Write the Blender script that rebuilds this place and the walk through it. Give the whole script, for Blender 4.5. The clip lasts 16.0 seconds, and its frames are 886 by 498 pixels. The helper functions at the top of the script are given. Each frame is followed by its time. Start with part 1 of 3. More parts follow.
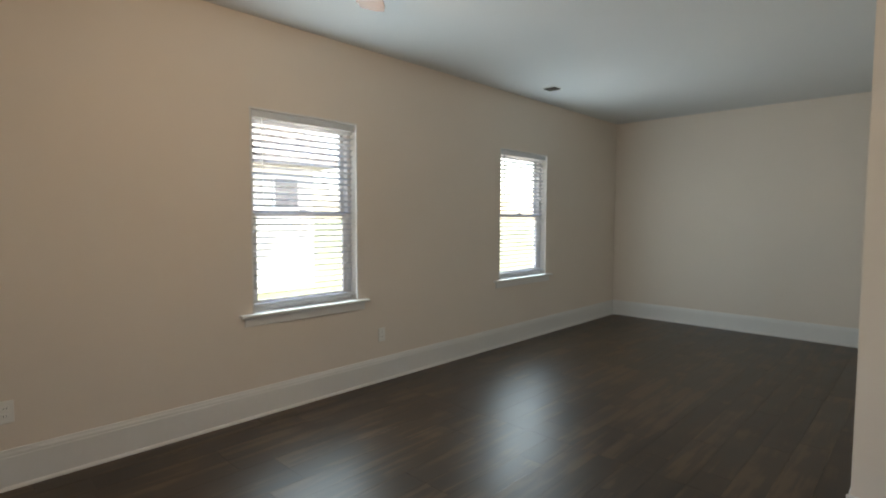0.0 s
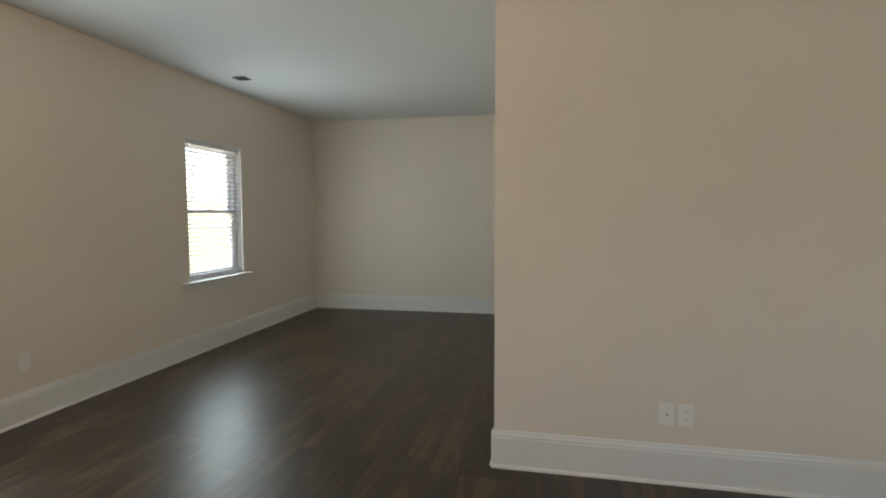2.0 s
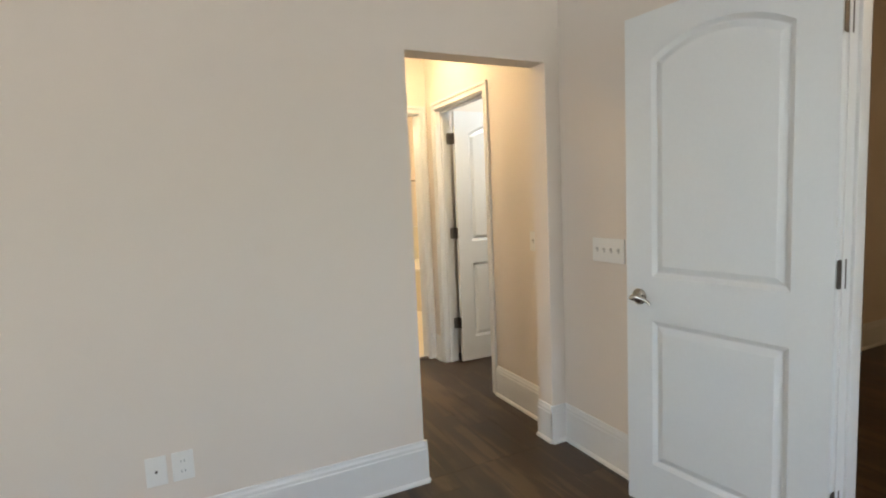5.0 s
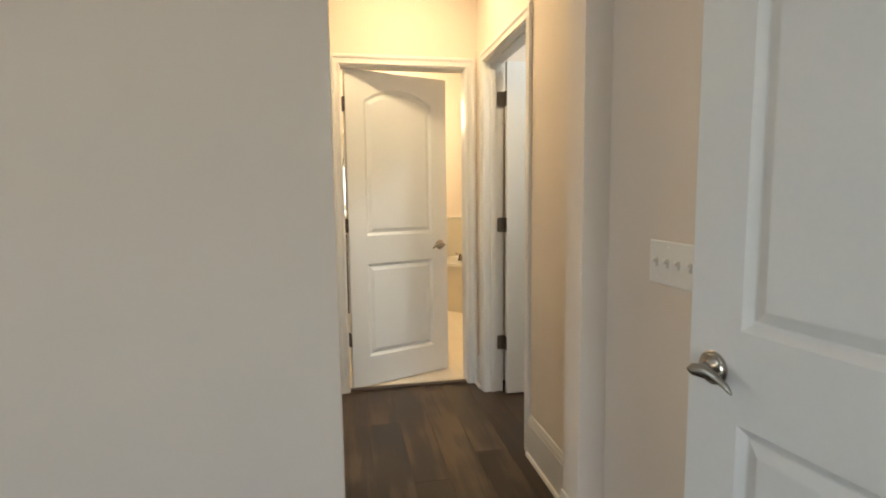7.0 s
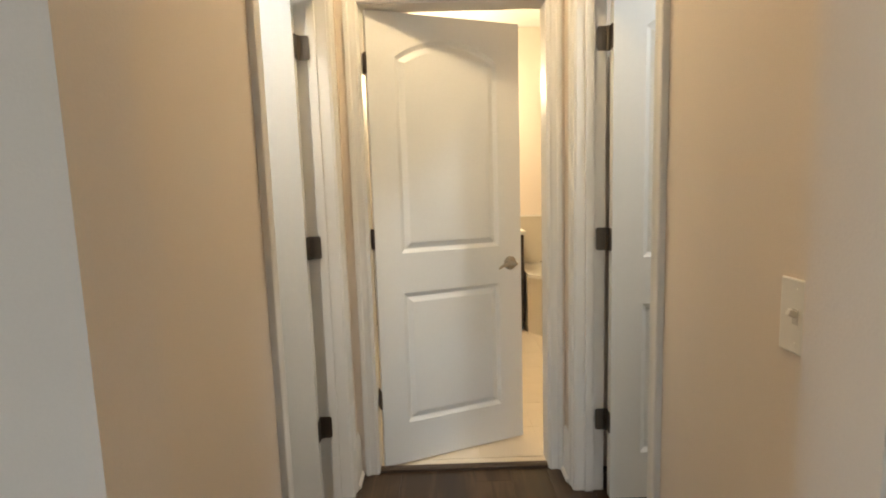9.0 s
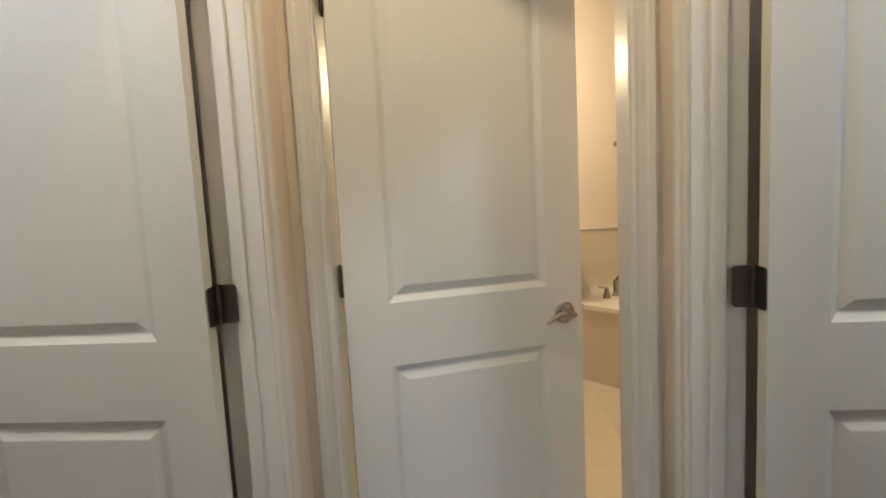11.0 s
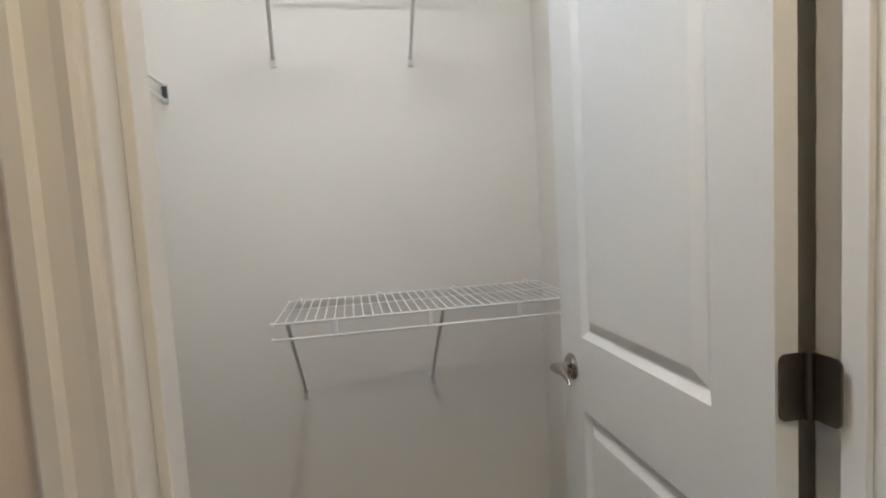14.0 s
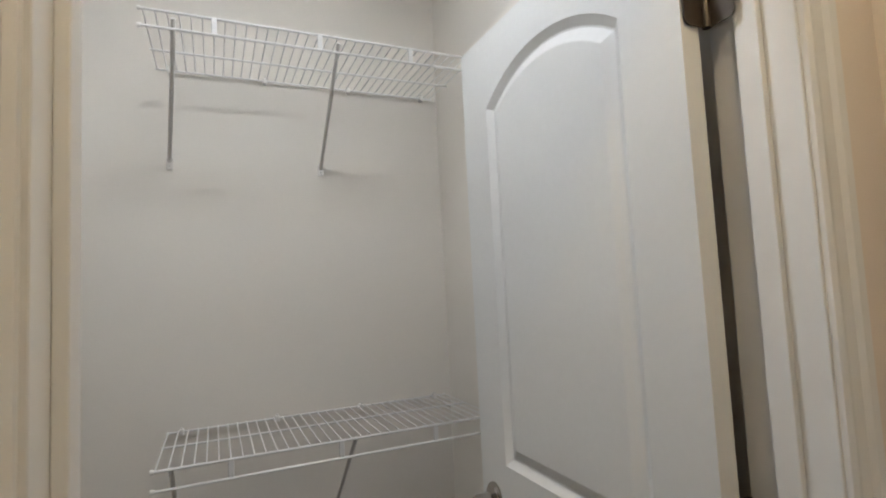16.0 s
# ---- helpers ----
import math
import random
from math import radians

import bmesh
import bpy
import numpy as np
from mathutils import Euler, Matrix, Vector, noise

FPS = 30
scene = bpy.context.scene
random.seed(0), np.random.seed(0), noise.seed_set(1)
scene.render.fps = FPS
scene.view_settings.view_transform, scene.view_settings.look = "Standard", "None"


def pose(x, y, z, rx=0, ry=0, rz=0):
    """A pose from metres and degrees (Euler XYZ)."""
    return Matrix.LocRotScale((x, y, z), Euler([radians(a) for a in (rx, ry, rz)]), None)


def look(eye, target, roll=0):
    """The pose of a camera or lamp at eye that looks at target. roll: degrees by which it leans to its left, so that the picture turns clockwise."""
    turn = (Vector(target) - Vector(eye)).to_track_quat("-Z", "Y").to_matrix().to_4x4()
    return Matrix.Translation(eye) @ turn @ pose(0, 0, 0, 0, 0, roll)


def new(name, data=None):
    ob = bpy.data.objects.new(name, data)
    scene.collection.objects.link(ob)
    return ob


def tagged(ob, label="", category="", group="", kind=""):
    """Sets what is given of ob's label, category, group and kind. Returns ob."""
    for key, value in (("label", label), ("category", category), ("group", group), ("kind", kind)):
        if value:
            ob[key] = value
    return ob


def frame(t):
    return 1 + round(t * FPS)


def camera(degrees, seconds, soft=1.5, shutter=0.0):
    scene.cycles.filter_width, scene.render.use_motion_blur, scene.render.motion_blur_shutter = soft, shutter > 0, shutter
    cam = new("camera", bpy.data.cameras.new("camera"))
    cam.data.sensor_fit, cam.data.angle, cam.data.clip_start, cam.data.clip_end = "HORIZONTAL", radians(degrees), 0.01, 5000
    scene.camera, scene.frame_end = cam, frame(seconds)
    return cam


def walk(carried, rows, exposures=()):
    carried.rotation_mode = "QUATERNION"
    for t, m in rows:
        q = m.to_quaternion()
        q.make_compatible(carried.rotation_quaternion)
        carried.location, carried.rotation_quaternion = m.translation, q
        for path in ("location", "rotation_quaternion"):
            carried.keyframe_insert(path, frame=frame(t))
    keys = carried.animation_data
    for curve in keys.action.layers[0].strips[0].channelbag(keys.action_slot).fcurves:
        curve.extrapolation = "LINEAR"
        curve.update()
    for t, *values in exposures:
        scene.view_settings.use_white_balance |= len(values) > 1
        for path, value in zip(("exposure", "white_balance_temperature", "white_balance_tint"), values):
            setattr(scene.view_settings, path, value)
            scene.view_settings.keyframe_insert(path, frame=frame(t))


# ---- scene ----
cam = camera(81.8, 16.0, 2.0)
PATH = [
    (0, (0.227, -2.742, 1.391), (-1.156, -1.303, 1.27), 0.2),
    (0.5, (0.194, -2.75, 1.357), (-0.995, -1.146, 1.244), 0.0),
    (1, (0.203, -2.729, 1.348), (-0.795, -0.999, 1.236), 0.1),
    (1.5, (0.245, -2.713, 1.366), (-0.526, -0.872, 1.245), 0.1),
    (2, (0.307, -2.71, 1.379), (-0.105, -0.757, 1.245), -0.2),
    (2.2, (0.32, -2.743, 1.376), (0.041, -0.768, 1.237), -0.2),
    (2.5, (0.385, -2.727, 1.393), (0.326, -0.734, 1.242), -0.8),
    (3, (0.565, -2.712, 1.384), (0.819, -0.734, 1.221), -1.6),
    (3.5, (0.729, -2.678, 1.374), (1.124, -0.724, 1.207), -1.8),
    (4, (0.829, -2.544, 1.353), (1.449, -0.651, 1.175), -1.5),
    (4.5, (0.94, -2.317, 1.367), (1.73, -0.489, 1.179), -2.1),
    (4.7, (0.999, -2.254, 1.364), (1.863, -0.461, 1.166), -2.6),
    (6.8, (1.971, -1.576, 1.264), (2.425, 0.364, 1.089), -0.9),
    (7, (2.034, -1.492, 1.262), (2.405, 0.462, 1.05), -0.7),
    (7.5, (2.14, -1.209, 1.262), (2.407, 0.758, 1.021), -1.2),
    (8, (2.25, -0.979, 1.271), (2.42, 1.0, 1.037), -2.0),
    (8.5, (2.319, -0.736, 1.282), (2.342, 1.249, 1.041), -1.5),
    (9, (2.341, -0.457, 1.296), (2.349, 1.528, 1.053), -1.8),
    (9.2, (2.347, -0.355, 1.29), (2.356, 1.631, 1.05), -2.3),
    (11.3, (2.463, 0.502, 1.291), (2.208, 2.476, 1.098), -3.2),
    (11.5, (2.477, 0.532, 1.286), (2.01, 2.469, 1.115), -3.4),
    (12, (2.469, 0.61, 1.272), (1.624, 2.418, 1.14), -3.4),
    (12.5, (2.38, 0.759, 1.309), (1.159, 2.335, 1.151), -4.0),
    (13, (2.337, 0.8, 1.328), (0.742, 1.989, 1.194), -4.75),
    (13.5, (2.373, 0.938, 1.323), (0.473, 1.546, 1.186), -3.6),
    (14, (2.386, 0.963, 1.330), (0.424, 1.314, 1.171), -3.3),
    (14.5, (2.388, 0.981, 1.333), (0.405, 1.168, 1.154), -2.5),
    (15, (2.386, 0.968, 1.329), (0.423, 1.308, 1.148), -1.9),
    (15.5, (2.348, 0.909, 1.371), (0.507, 1.682, 1.256), -1.7),
    (16, (2.324, 0.877, 1.425), (0.504, 1.693, 1.572), -2.8),
]
EXPOSURES = [(0, 2.98, 7250, 10), (2.9, 3.15, 7650, 10), (3.5, 3.55, 7100, 9), (4.5, 3.78, 6600, 9), (7, 3.47, 6900, 9), (9, 3.38, 6650, 9), (11.3, 2.9, 6200, 10), (12.1, 2.95, 6150, 10), (12.6, 3.0, 5650, 10), (14, 3.07, 5650, 10), (15.5, 3.02, 5600, 10), (16, 2.65, 5700, 10)]
walk(cam, [(t, look(eye, target, roll)) for t, eye, target, roll in PATH], EXPOSURES)

# ---- world, sun, exposure ----
world = bpy.data.worlds.new("sky")
scene.world = world
world.use_nodes = True
wn = world.node_tree.nodes
sky = wn.new("ShaderNodeTexSky")
sky.sky_type = "NISHITA"
sky.sun_disc = False
sky.sun_elevation = radians(50)
sky.sun_rotation = radians(14)
sky.dust_density = 2.0
wn["Background"].inputs[1].default_value = 0.15
world.node_tree.links.new(sky.outputs[0], wn["Background"].inputs[0])
sun = new("sun", bpy.data.lights.new("sun", "SUN"))
sun.data.energy, sun.data.angle, sun.data.color = 4.5, radians(0.6), (1, 0.95, 0.87)
sun.matrix_world = look((1.5, 6, 8), (0, 0, 0))


def lamp(name, place, watts, color, size):
    ob = new(name, bpy.data.lights.new(name, "POINT"))
    ob.data.energy, ob.data.color, ob.data.shadow_soft_size = watts, color, size
    ob.location = place
    return ob


def dome_lamp(name, place, watts, color):
    """The downward light of a flush dome lamp."""
    ob = new(name, bpy.data.lights.new(name, "AREA"))
    ob.data.shape, ob.data.size = "DISK", 0.16
    ob.data.energy, ob.data.color = watts, color
    ob.location = place
    return ob


FAN_LIGHT = 2.7
HALL_LIGHT = 1.45
CLOSET_LIGHT = 1.6
BATH_LIGHT = 6.2
lamp("fan_bulb", (-1.42, -1.57, 2.24), FAN_LIGHT, (1.0, 0.76, 0.52), 0.07)
dome_lamp("hall_bulb", (2.40, 1.17, 2.615), HALL_LIGHT, (1.0, 0.77, 0.45))
dome_lamp("closet_bulb", (1.58, 0.95, 2.615), CLOSET_LIGHT, (1.0, 0.97, 0.92))
dome_lamp("linen_bulb", (3.6, 0.95, 2.615), 1.5, (0.90, 0.97, 1.0))
lamp("bath_bulb", (2.5, 3.9, 2.1), BATH_LIGHT, (1.0, 0.78, 0.48), 0.07)
lamp("den_bulb", (4.4, -2.2, 2.5), 1.6, (1.0, 0.7, 0.38), 0.07)


def window_light(m, width, watts, color=(0.64, 0.84, 1.0)):
    """An area lamp added in a window's opening, inside any blind, for sky light."""
    ob = new("window_skylight", bpy.data.lights.new("window_skylight", "AREA"))
    ob.data.shape, ob.data.size, ob.data.size_y = "RECTANGLE", width, 1.36
    ob.data.energy, ob.data.color = watts, color
    ob.matrix_world = m


window_light(pose(-3.134, -0.69, 1.426, 90, 0, -90), 0.84, 3.7)
window_light(pose(-3.134, 2.075, 1.426, 90, 0, -90), 0.86, 3.2)
window_light(pose(1.95, -4.796, 1.426, 90, 0, 0), 1.4, 3.3, (0.86, 0.93, 1.0))

# ---- materials ----


def mat(name, color, rough=0.5, metal=0.0, bump=0.0, scale=60.0, vary=0.04, big=2.5, spec=0.5):
    m = bpy.data.materials.new(name)
    m.use_nodes = True
    n, l = m.node_tree.nodes, m.node_tree.links
    b = n["Principled BSDF"]
    b.inputs["Roughness"].default_value = rough
    b.inputs["Metallic"].default_value = metal
    b.inputs["Specular IOR Level"].default_value = spec
    tc = n.new("ShaderNodeTexCoord")
    wide = n.new("ShaderNodeTexNoise")
    wide.inputs["Scale"].default_value = big
    wide.inputs["Detail"].default_value = 5
    fine = n.new("ShaderNodeTexNoise")
    fine.inputs["Scale"].default_value = scale
    fine.inputs["Detail"].default_value = 4
    l.new(tc.outputs["Object"], wide.inputs["Vector"])
    l.new(tc.outputs["Object"], fine.inputs["Vector"])
    add = n.new("ShaderNodeMath")
    add.operation = "ADD"
    l.new(wide.outputs["Fac"], add.inputs[0])
    l.new(fine.outputs["Fac"], add.inputs[1])
    mr = n.new("ShaderNodeMapRange")
    mr.inputs["From Min"].default_value, mr.inputs["From Max"].default_value = 0.6, 1.4
    mr.inputs["To Min"].default_value, mr.inputs["To Max"].default_value = 1 - vary, 1 + vary
    l.new(add.outputs[0], mr.inputs["Value"])
    mul = n.new("ShaderNodeVectorMath")
    mul.operation = "SCALE"
    mul.inputs[0].default_value = color
    l.new(mr.outputs[0], mul.inputs["Scale"])
    l.new(mul.outputs[0], b.inputs["Base Color"])
    if bump:
        bp = n.new("ShaderNodeBump")
        bp.inputs["Strength"].default_value = bump
        bp.inputs["Distance"].default_value = 0.002
        l.new(fine.outputs["Fac"], bp.inputs["Height"])
        l.new(bp.outputs[0], b.inputs["Normal"])
    return m


def glow(name, color, strength):
    m = bpy.data.materials.new(name)
    m.use_nodes = True
    b = m.node_tree.nodes["Principled BSDF"]
    b.inputs["Base Color"].default_value = (0.8, 0.8, 0.78, 1)
    b.inputs["Emission Color"].default_value = (*color, 1)
    b.inputs["Emission Strength"].default_value = strength
    return m


def plank_mat(name):
    m = bpy.data.materials.new(name)
    m.use_nodes = True
    n, l = m.node_tree.nodes, m.node_tree.links
    b = n["Principled BSDF"]
    b.inputs["Specular IOR Level"].default_value = 0.56
    info = n.new("ShaderNodeObjectInfo")
    isl = n.new("ShaderNodeNewGeometry")
    geo = n.new("ShaderNodeMath")
    geo.operation = "ADD"
    l.new(info.outputs["Random"], geo.inputs[0])
    l.new(isl.outputs["Random Per Island"], geo.inputs[1])
    off = n.new("ShaderNodeVectorMath")
    off.operation = "SCALE"
    off.inputs[0].default_value = (7.0, 31.0, 3.0)
    l.new(geo.outputs[0], off.inputs["Scale"])
    sh = n.new("ShaderNodeVectorMath")
    l.new(isl.outputs["Position"], sh.inputs[0])
    l.new(off.outputs[0], sh.inputs[1])
    mp = n.new("ShaderNodeMapping")
    mp.inputs["Scale"].default_value = (17, 1.3, 10)
    l.new(sh.outputs[0], mp.inputs["Vector"])
    grain = n.new("ShaderNodeTexNoise")
    grain.inputs["Scale"].default_value = 1.0
    grain.inputs["Detail"].default_value = 8
    grain.inputs["Distortion"].default_value = 0.6
    l.new(mp.outputs[0], grain.inputs["Vector"])
    blot = n.new("ShaderNodeTexNoise")
    blot.inputs["Scale"].default_value = 3.0
    blot.inputs["Detail"].default_value = 3
    l.new(sh.outputs[0], blot.inputs["Vector"])
    mix = n.new("ShaderNodeMath")
    mix.operation = "MULTIPLY_ADD"
    mix.inputs[1].default_value = 0.55
    l.new(blot.outputs["Fac"], mix.inputs[0])
    l.new(grain.outputs["Fac"], mix.inputs[2])
    frac = n.new("ShaderNodeMath")
    frac.operation = "FRACT"
    l.new(geo.outputs[0], frac.inputs[0])
    mix2 = n.new("ShaderNodeMath")
    mix2.operation = "MULTIPLY_ADD"
    mix2.inputs[1].default_value = 0.14
    l.new(frac.outputs[0], mix2.inputs[0])
    l.new(mix.outputs[0], mix2.inputs[2])
    ramp = n.new("ShaderNodeValToRGB")
    e = ramp.color_ramp.elements
    e[0].position, e[0].color = 0.58, (0.014, 0.0076, 0.0043, 1)
    e[1].position, e[1].color = 1.2, (0.082, 0.048, 0.025, 1)
    mid = e.new(0.88)
    mid.color = (0.038, 0.0205, 0.0102, 1)
    l.new(mix2.outputs[0], ramp.inputs[0])
    l.new(ramp.outputs[0], b.inputs["Base Color"])
    rr = n.new("ShaderNodeMapRange")
    rr.inputs["To Min"].default_value, rr.inputs["To Max"].default_value = 0.30, 0.46
    l.new(grain.outputs["Fac"], rr.inputs["Value"])
    l.new(rr.outputs[0], b.inputs["Roughness"])
    bp = n.new("ShaderNodeBump")
    bp.inputs["Strength"].default_value = 0.22
    bp.inputs["Distance"].default_value = 0.002
    l.new(grain.outputs["Fac"], bp.inputs["Height"])
    l.new(bp.outputs[0], b.inputs["Normal"])
    return m


def siding_mat(name, color):
    return mat(name, color, 0.7, vary=0.06, big=0.8, scale=20)


PAINT = mat("wall_paint", (0.71, 0.63, 0.55), 0.75, bump=0.15, scale=260, vary=0.025, big=1.2, spec=0.25)
CLOSET = mat("closet_paint", (0.70, 0.665, 0.605), 0.75, bump=0.15, scale=260, vary=0.025, big=1.4, spec=0.25)
CEIL = mat("ceiling_paint", (0.64, 0.64, 0.63), 0.85, bump=0.25, scale=160, vary=0.02, big=1.0, spec=0.2)
TRIM = mat("trim_paint", (0.70, 0.685, 0.66), 0.40, vary=0.02, scale=30)
DOOR = mat("door_paint", (0.69, 0.69, 0.675), 0.42, vary=0.02, scale=80, bump=0.03)
PLASTIC = mat("white_plastic", (0.77, 0.75, 0.71), 0.35, vary=0.02)
VINYL = mat("white_vinyl", (0.8, 0.8, 0.8), 0.4, vary=0.02)
SLAT = mat("blind_slat", (0.60, 0.62, 0.64), 0.5, vary=0.03)
NICKEL = mat("brushed_nickel", (0.40, 0.37, 0.33), 0.24, metal=1.0, vary=0.06, scale=200)
BRONZE = mat("dull_hinge_metal", (0.14, 0.12, 0.10), 0.42, metal=1.0, vary=0.12, scale=120)
WIRE = mat("vinyl_coated_wire", (0.72, 0.71, 0.69), 0.4, vary=0.03)
GREY = mat("grey_steel_bracket", (0.56, 0.54, 0.51), 0.45, vary=0.05)
DARK = mat("dark_slot", (0.03, 0.03, 0.03), 0.6)
PLANK = plank_mat("dark_wood_plank")
GROUT = mat("underlay", (0.02, 0.014, 0.010), 0.8)
THRESH = mat("threshold_wood", (0.05, 0.032, 0.021), 0.4, vary=0.2, scale=40)
TILE = mat("cream_tile", (0.70, 0.62, 0.50), 0.3, vary=0.04, scale=12)
TUB = mat("tub_acrylic", (0.8, 0.78, 0.72), 0.2, vary=0.02)
SURROUND = mat("tub_surround", (0.66, 0.60, 0.49), 0.4, vary=0.03)
ESPRESSO = mat("espresso_cabinet", (0.030, 0.020, 0.015), 0.4, vary=0.2, scale=30)
FANWOOD = mat("fan_blade_wood", (0.30, 0.15, 0.075), 0.45, vary=0.15, scale=25)
BULBWARM = glow("frosted_glass_lit", (1.0, 0.78, 0.5), 0.2)
GRASS = mat("grass", (0.10, 0.115, 0.06), 0.9, vary=0.3, scale=9, big=0.5, bump=0.4)
SIDING = siding_mat("pale_siding", (0.70, 0.68, 0.64))
ROOF = mat("roof_shingle", (0.24, 0.23, 0.23), 0.9, vary=0.2, scale=6)
GLASSDARK = mat("far_window_glass", (0.16, 0.16, 0.18), 0.1, vary=0.1)
CONCRETE = mat("concrete_drive", (0.5, 0.49, 0.47), 0.85, vary=0.08)
glass = bpy.data.materials.new("window_glass")
glass.use_nodes = True
gb = glass.node_tree.nodes["Principled BSDF"]
gb.inputs["Transmission Weight"].default_value = 1.0
gb.inputs["Roughness"].default_value = 0.0
gb.inputs["IOR"].default_value = 1.01
mirror = mat("mirror_silver", (0.9, 0.9, 0.9), 0.02, metal=1.0, vary=0.0)

# ---- mesh helpers ----


def finish(name, bm, material, parent=None, label="", smooth=False):
    bmesh.ops.recalc_face_normals(bm, faces=bm.faces[:])
    me = bpy.data.meshes.new(name)
    bm.to_mesh(me)
    bm.free()
    me.materials.append(material)
    if smooth:
        for p in me.polygons:
            p.use_smooth = True
        me.set_sharp_from_angle(angle=radians(40))
    ob = new(name, me)
    if parent:
        ob.parent = parent
    if label:
        tagged(ob, label)
    return ob


def part(name, bm, material, parent, label="", smooth=False):
    return finish(name, bm, material, parent, label, smooth)


def empty(name, m=None):
    ob = new(name)
    ob.empty_display_size = 0.05
    if m is not None:
        ob.matrix_world = m
    return ob


def add_box(bm, x0, x1, y0, y1, z0, z1, bevel=0.0):
    r = bmesh.ops.create_cube(bm, size=1.0, matrix=Matrix.LocRotScale(((x0 + x1) / 2, (y0 + y1) / 2, (z0 + z1) / 2), None, (abs(x1 - x0), abs(y1 - y0), abs(z1 - z0))))
    if bevel:
        edges = list({e for v in r["verts"] for e in v.link_edges})
        bmesh.ops.bevel(bm, geom=edges, offset=bevel, segments=2, affect="EDGES", profile=0.5)
    return bm


def box(x0, x1, y0, y1, z0, z1, bevel=0.0):
    return add_box(bmesh.new(), x0, x1, y0, y1, z0, z1, bevel)


def add_rod(bm, a, b, r, seg=8, r2=None):
    a, b = Vector(a), Vector(b)
    d = b - a
    q = d.to_track_quat("Z", "Y")
    bmesh.ops.create_cone(bm, cap_ends=True, segments=seg, radius1=r, radius2=r if r2 is None else r2, depth=d.length, matrix=Matrix.LocRotScale((a + b) / 2, q, None))
    return bm


def rod(a, b, r, seg=8, r2=None):
    return add_rod(bmesh.new(), a, b, r, seg, r2)


def lathe(profile, seg=24):
    bm = bmesh.new()
    rings = []
    for r, z in profile:
        if r < 1e-5:
            rings.append([bm.verts.new((0, 0, z))])
        else:
            rings.append([bm.verts.new((r * math.cos(2 * math.pi * i / seg), r * math.sin(2 * math.pi * i / seg), z)) for i in range(seg)])
    for a, b in zip(rings, rings[1:]):
        for i in range(seg):
            j = (i + 1) % seg
            vs = [a[i % len(a)], a[j % len(a)], b[j % len(b)], b[i % len(b)]]
            vs = list(dict.fromkeys(vs))
            if len(vs) > 2:
                bm.faces.new(vs)
    return bm


def prism(profile, a, b, up=(0, 0, 1), mitre=(0, 0)):
    """A profile of (out, up) points drawn along a to b; its out side lies to the left of the way seen along -up."""
    a, b, up = Vector(a), Vector(b), Vector(up)
    way = (b - a).normalized()
    out = up.cross(way)
    bm = bmesh.new()
    r0 = [bm.verts.new(a + out * o + up * u - way * (mitre[0] * u)) for o, u in profile]
    r1 = [bm.verts.new(b + out * o + up * u + way * (mitre[1] * u)) for o, u in profile]
    k = len(profile)
    for i in range(k):
        bm.faces.new([r0[i], r0[(i + 1) % k], r1[(i + 1) % k], r1[i]])
    bm.faces.new(r0[::-1])
    bm.faces.new(r1)
    return bm


def wall(name, axis, p0, p1, u0, u1, z0, z1, holes=(), material=None, label=""):
    """A wall between the planes p0 and p1 across the axis, from u0 to u1 along it, with holes (u0, u1, z0, z1) through it."""
    us = sorted({u0, u1, *[h[0] for h in holes], *[h[1] for h in holes]})
    zs = sorted({z0, z1, *[h[2] for h in holes], *[h[3] for h in holes]})
    bm, made = bmesh.new(), {}

    def v(p, u, z):
        key = (p, round(u, 5), round(z, 5))
        if key not in made:
            made[key] = bm.verts.new((p, u, z) if axis == "x" else (u, p, z))
        return made[key]

    def solid(i, j):
        if not (0 <= i < len(us) - 1 and 0 <= j < len(zs) - 1):
            return False
        cu, cz = (us[i] + us[i + 1]) / 2, (zs[j] + zs[j + 1]) / 2
        return not any(h[0] < cu < h[1] and h[2] < cz < h[3] for h in holes)

    for i in range(len(us) - 1):
        for j in range(len(zs) - 1):
            if not solid(i, j):
                continue
            a, b, c, d = us[i], us[i + 1], zs[j], zs[j + 1]
            for p in (p0, p1):
                bm.faces.new([v(p, a, c), v(p, b, c), v(p, b, d), v(p, a, d)])
            for di, dj, e in ((-1, 0, (a, c, a, d)), (1, 0, (b, c, b, d)), (0, -1, (a, c, b, c)), (0, 1, (a, d, b, d))):
                if not solid(i + di, j + dj):
                    bm.faces.new([v(p0, e[0], e[1]), v(p1, e[0], e[1]), v(p1, e[2], e[3]), v(p0, e[2], e[3])])
    ob = finish(name, bm, material or PAINT)
    return tagged(ob, label or "smooth beige painted drywall", "wall", kind="structure")


BASE = [(0, 0), (0.026, 0), (0.0255, 0.008), (0.022, 0.015), (0.0155, 0.018), (0.0145, 0.019), (0.0145, 0.165), (0.012, 0.170), (0.012, 0.182), (0.008, 0.192), (0.006, 0.204), (0, 0.206)]


def baseboard(ax, ay, bx, by):
    """A baseboard from a to b with the room to its left."""
    ob = finish("baseboard", prism(BASE, (ax, ay, 0), (bx, by, 0)), TRIM, smooth=False)
    return tagged(ob, "tall white painted baseboard with shoe moulding", "baseboard", kind="structure")


CASE = [(0, 0.005), (0.008, 0.006), (0.012, 0.012), (0.010, 0.022), (0.0105, 0.040), (0.016, 0.046), (0.017, 0.060), (0.015, 0.063), (0, 0.063)]


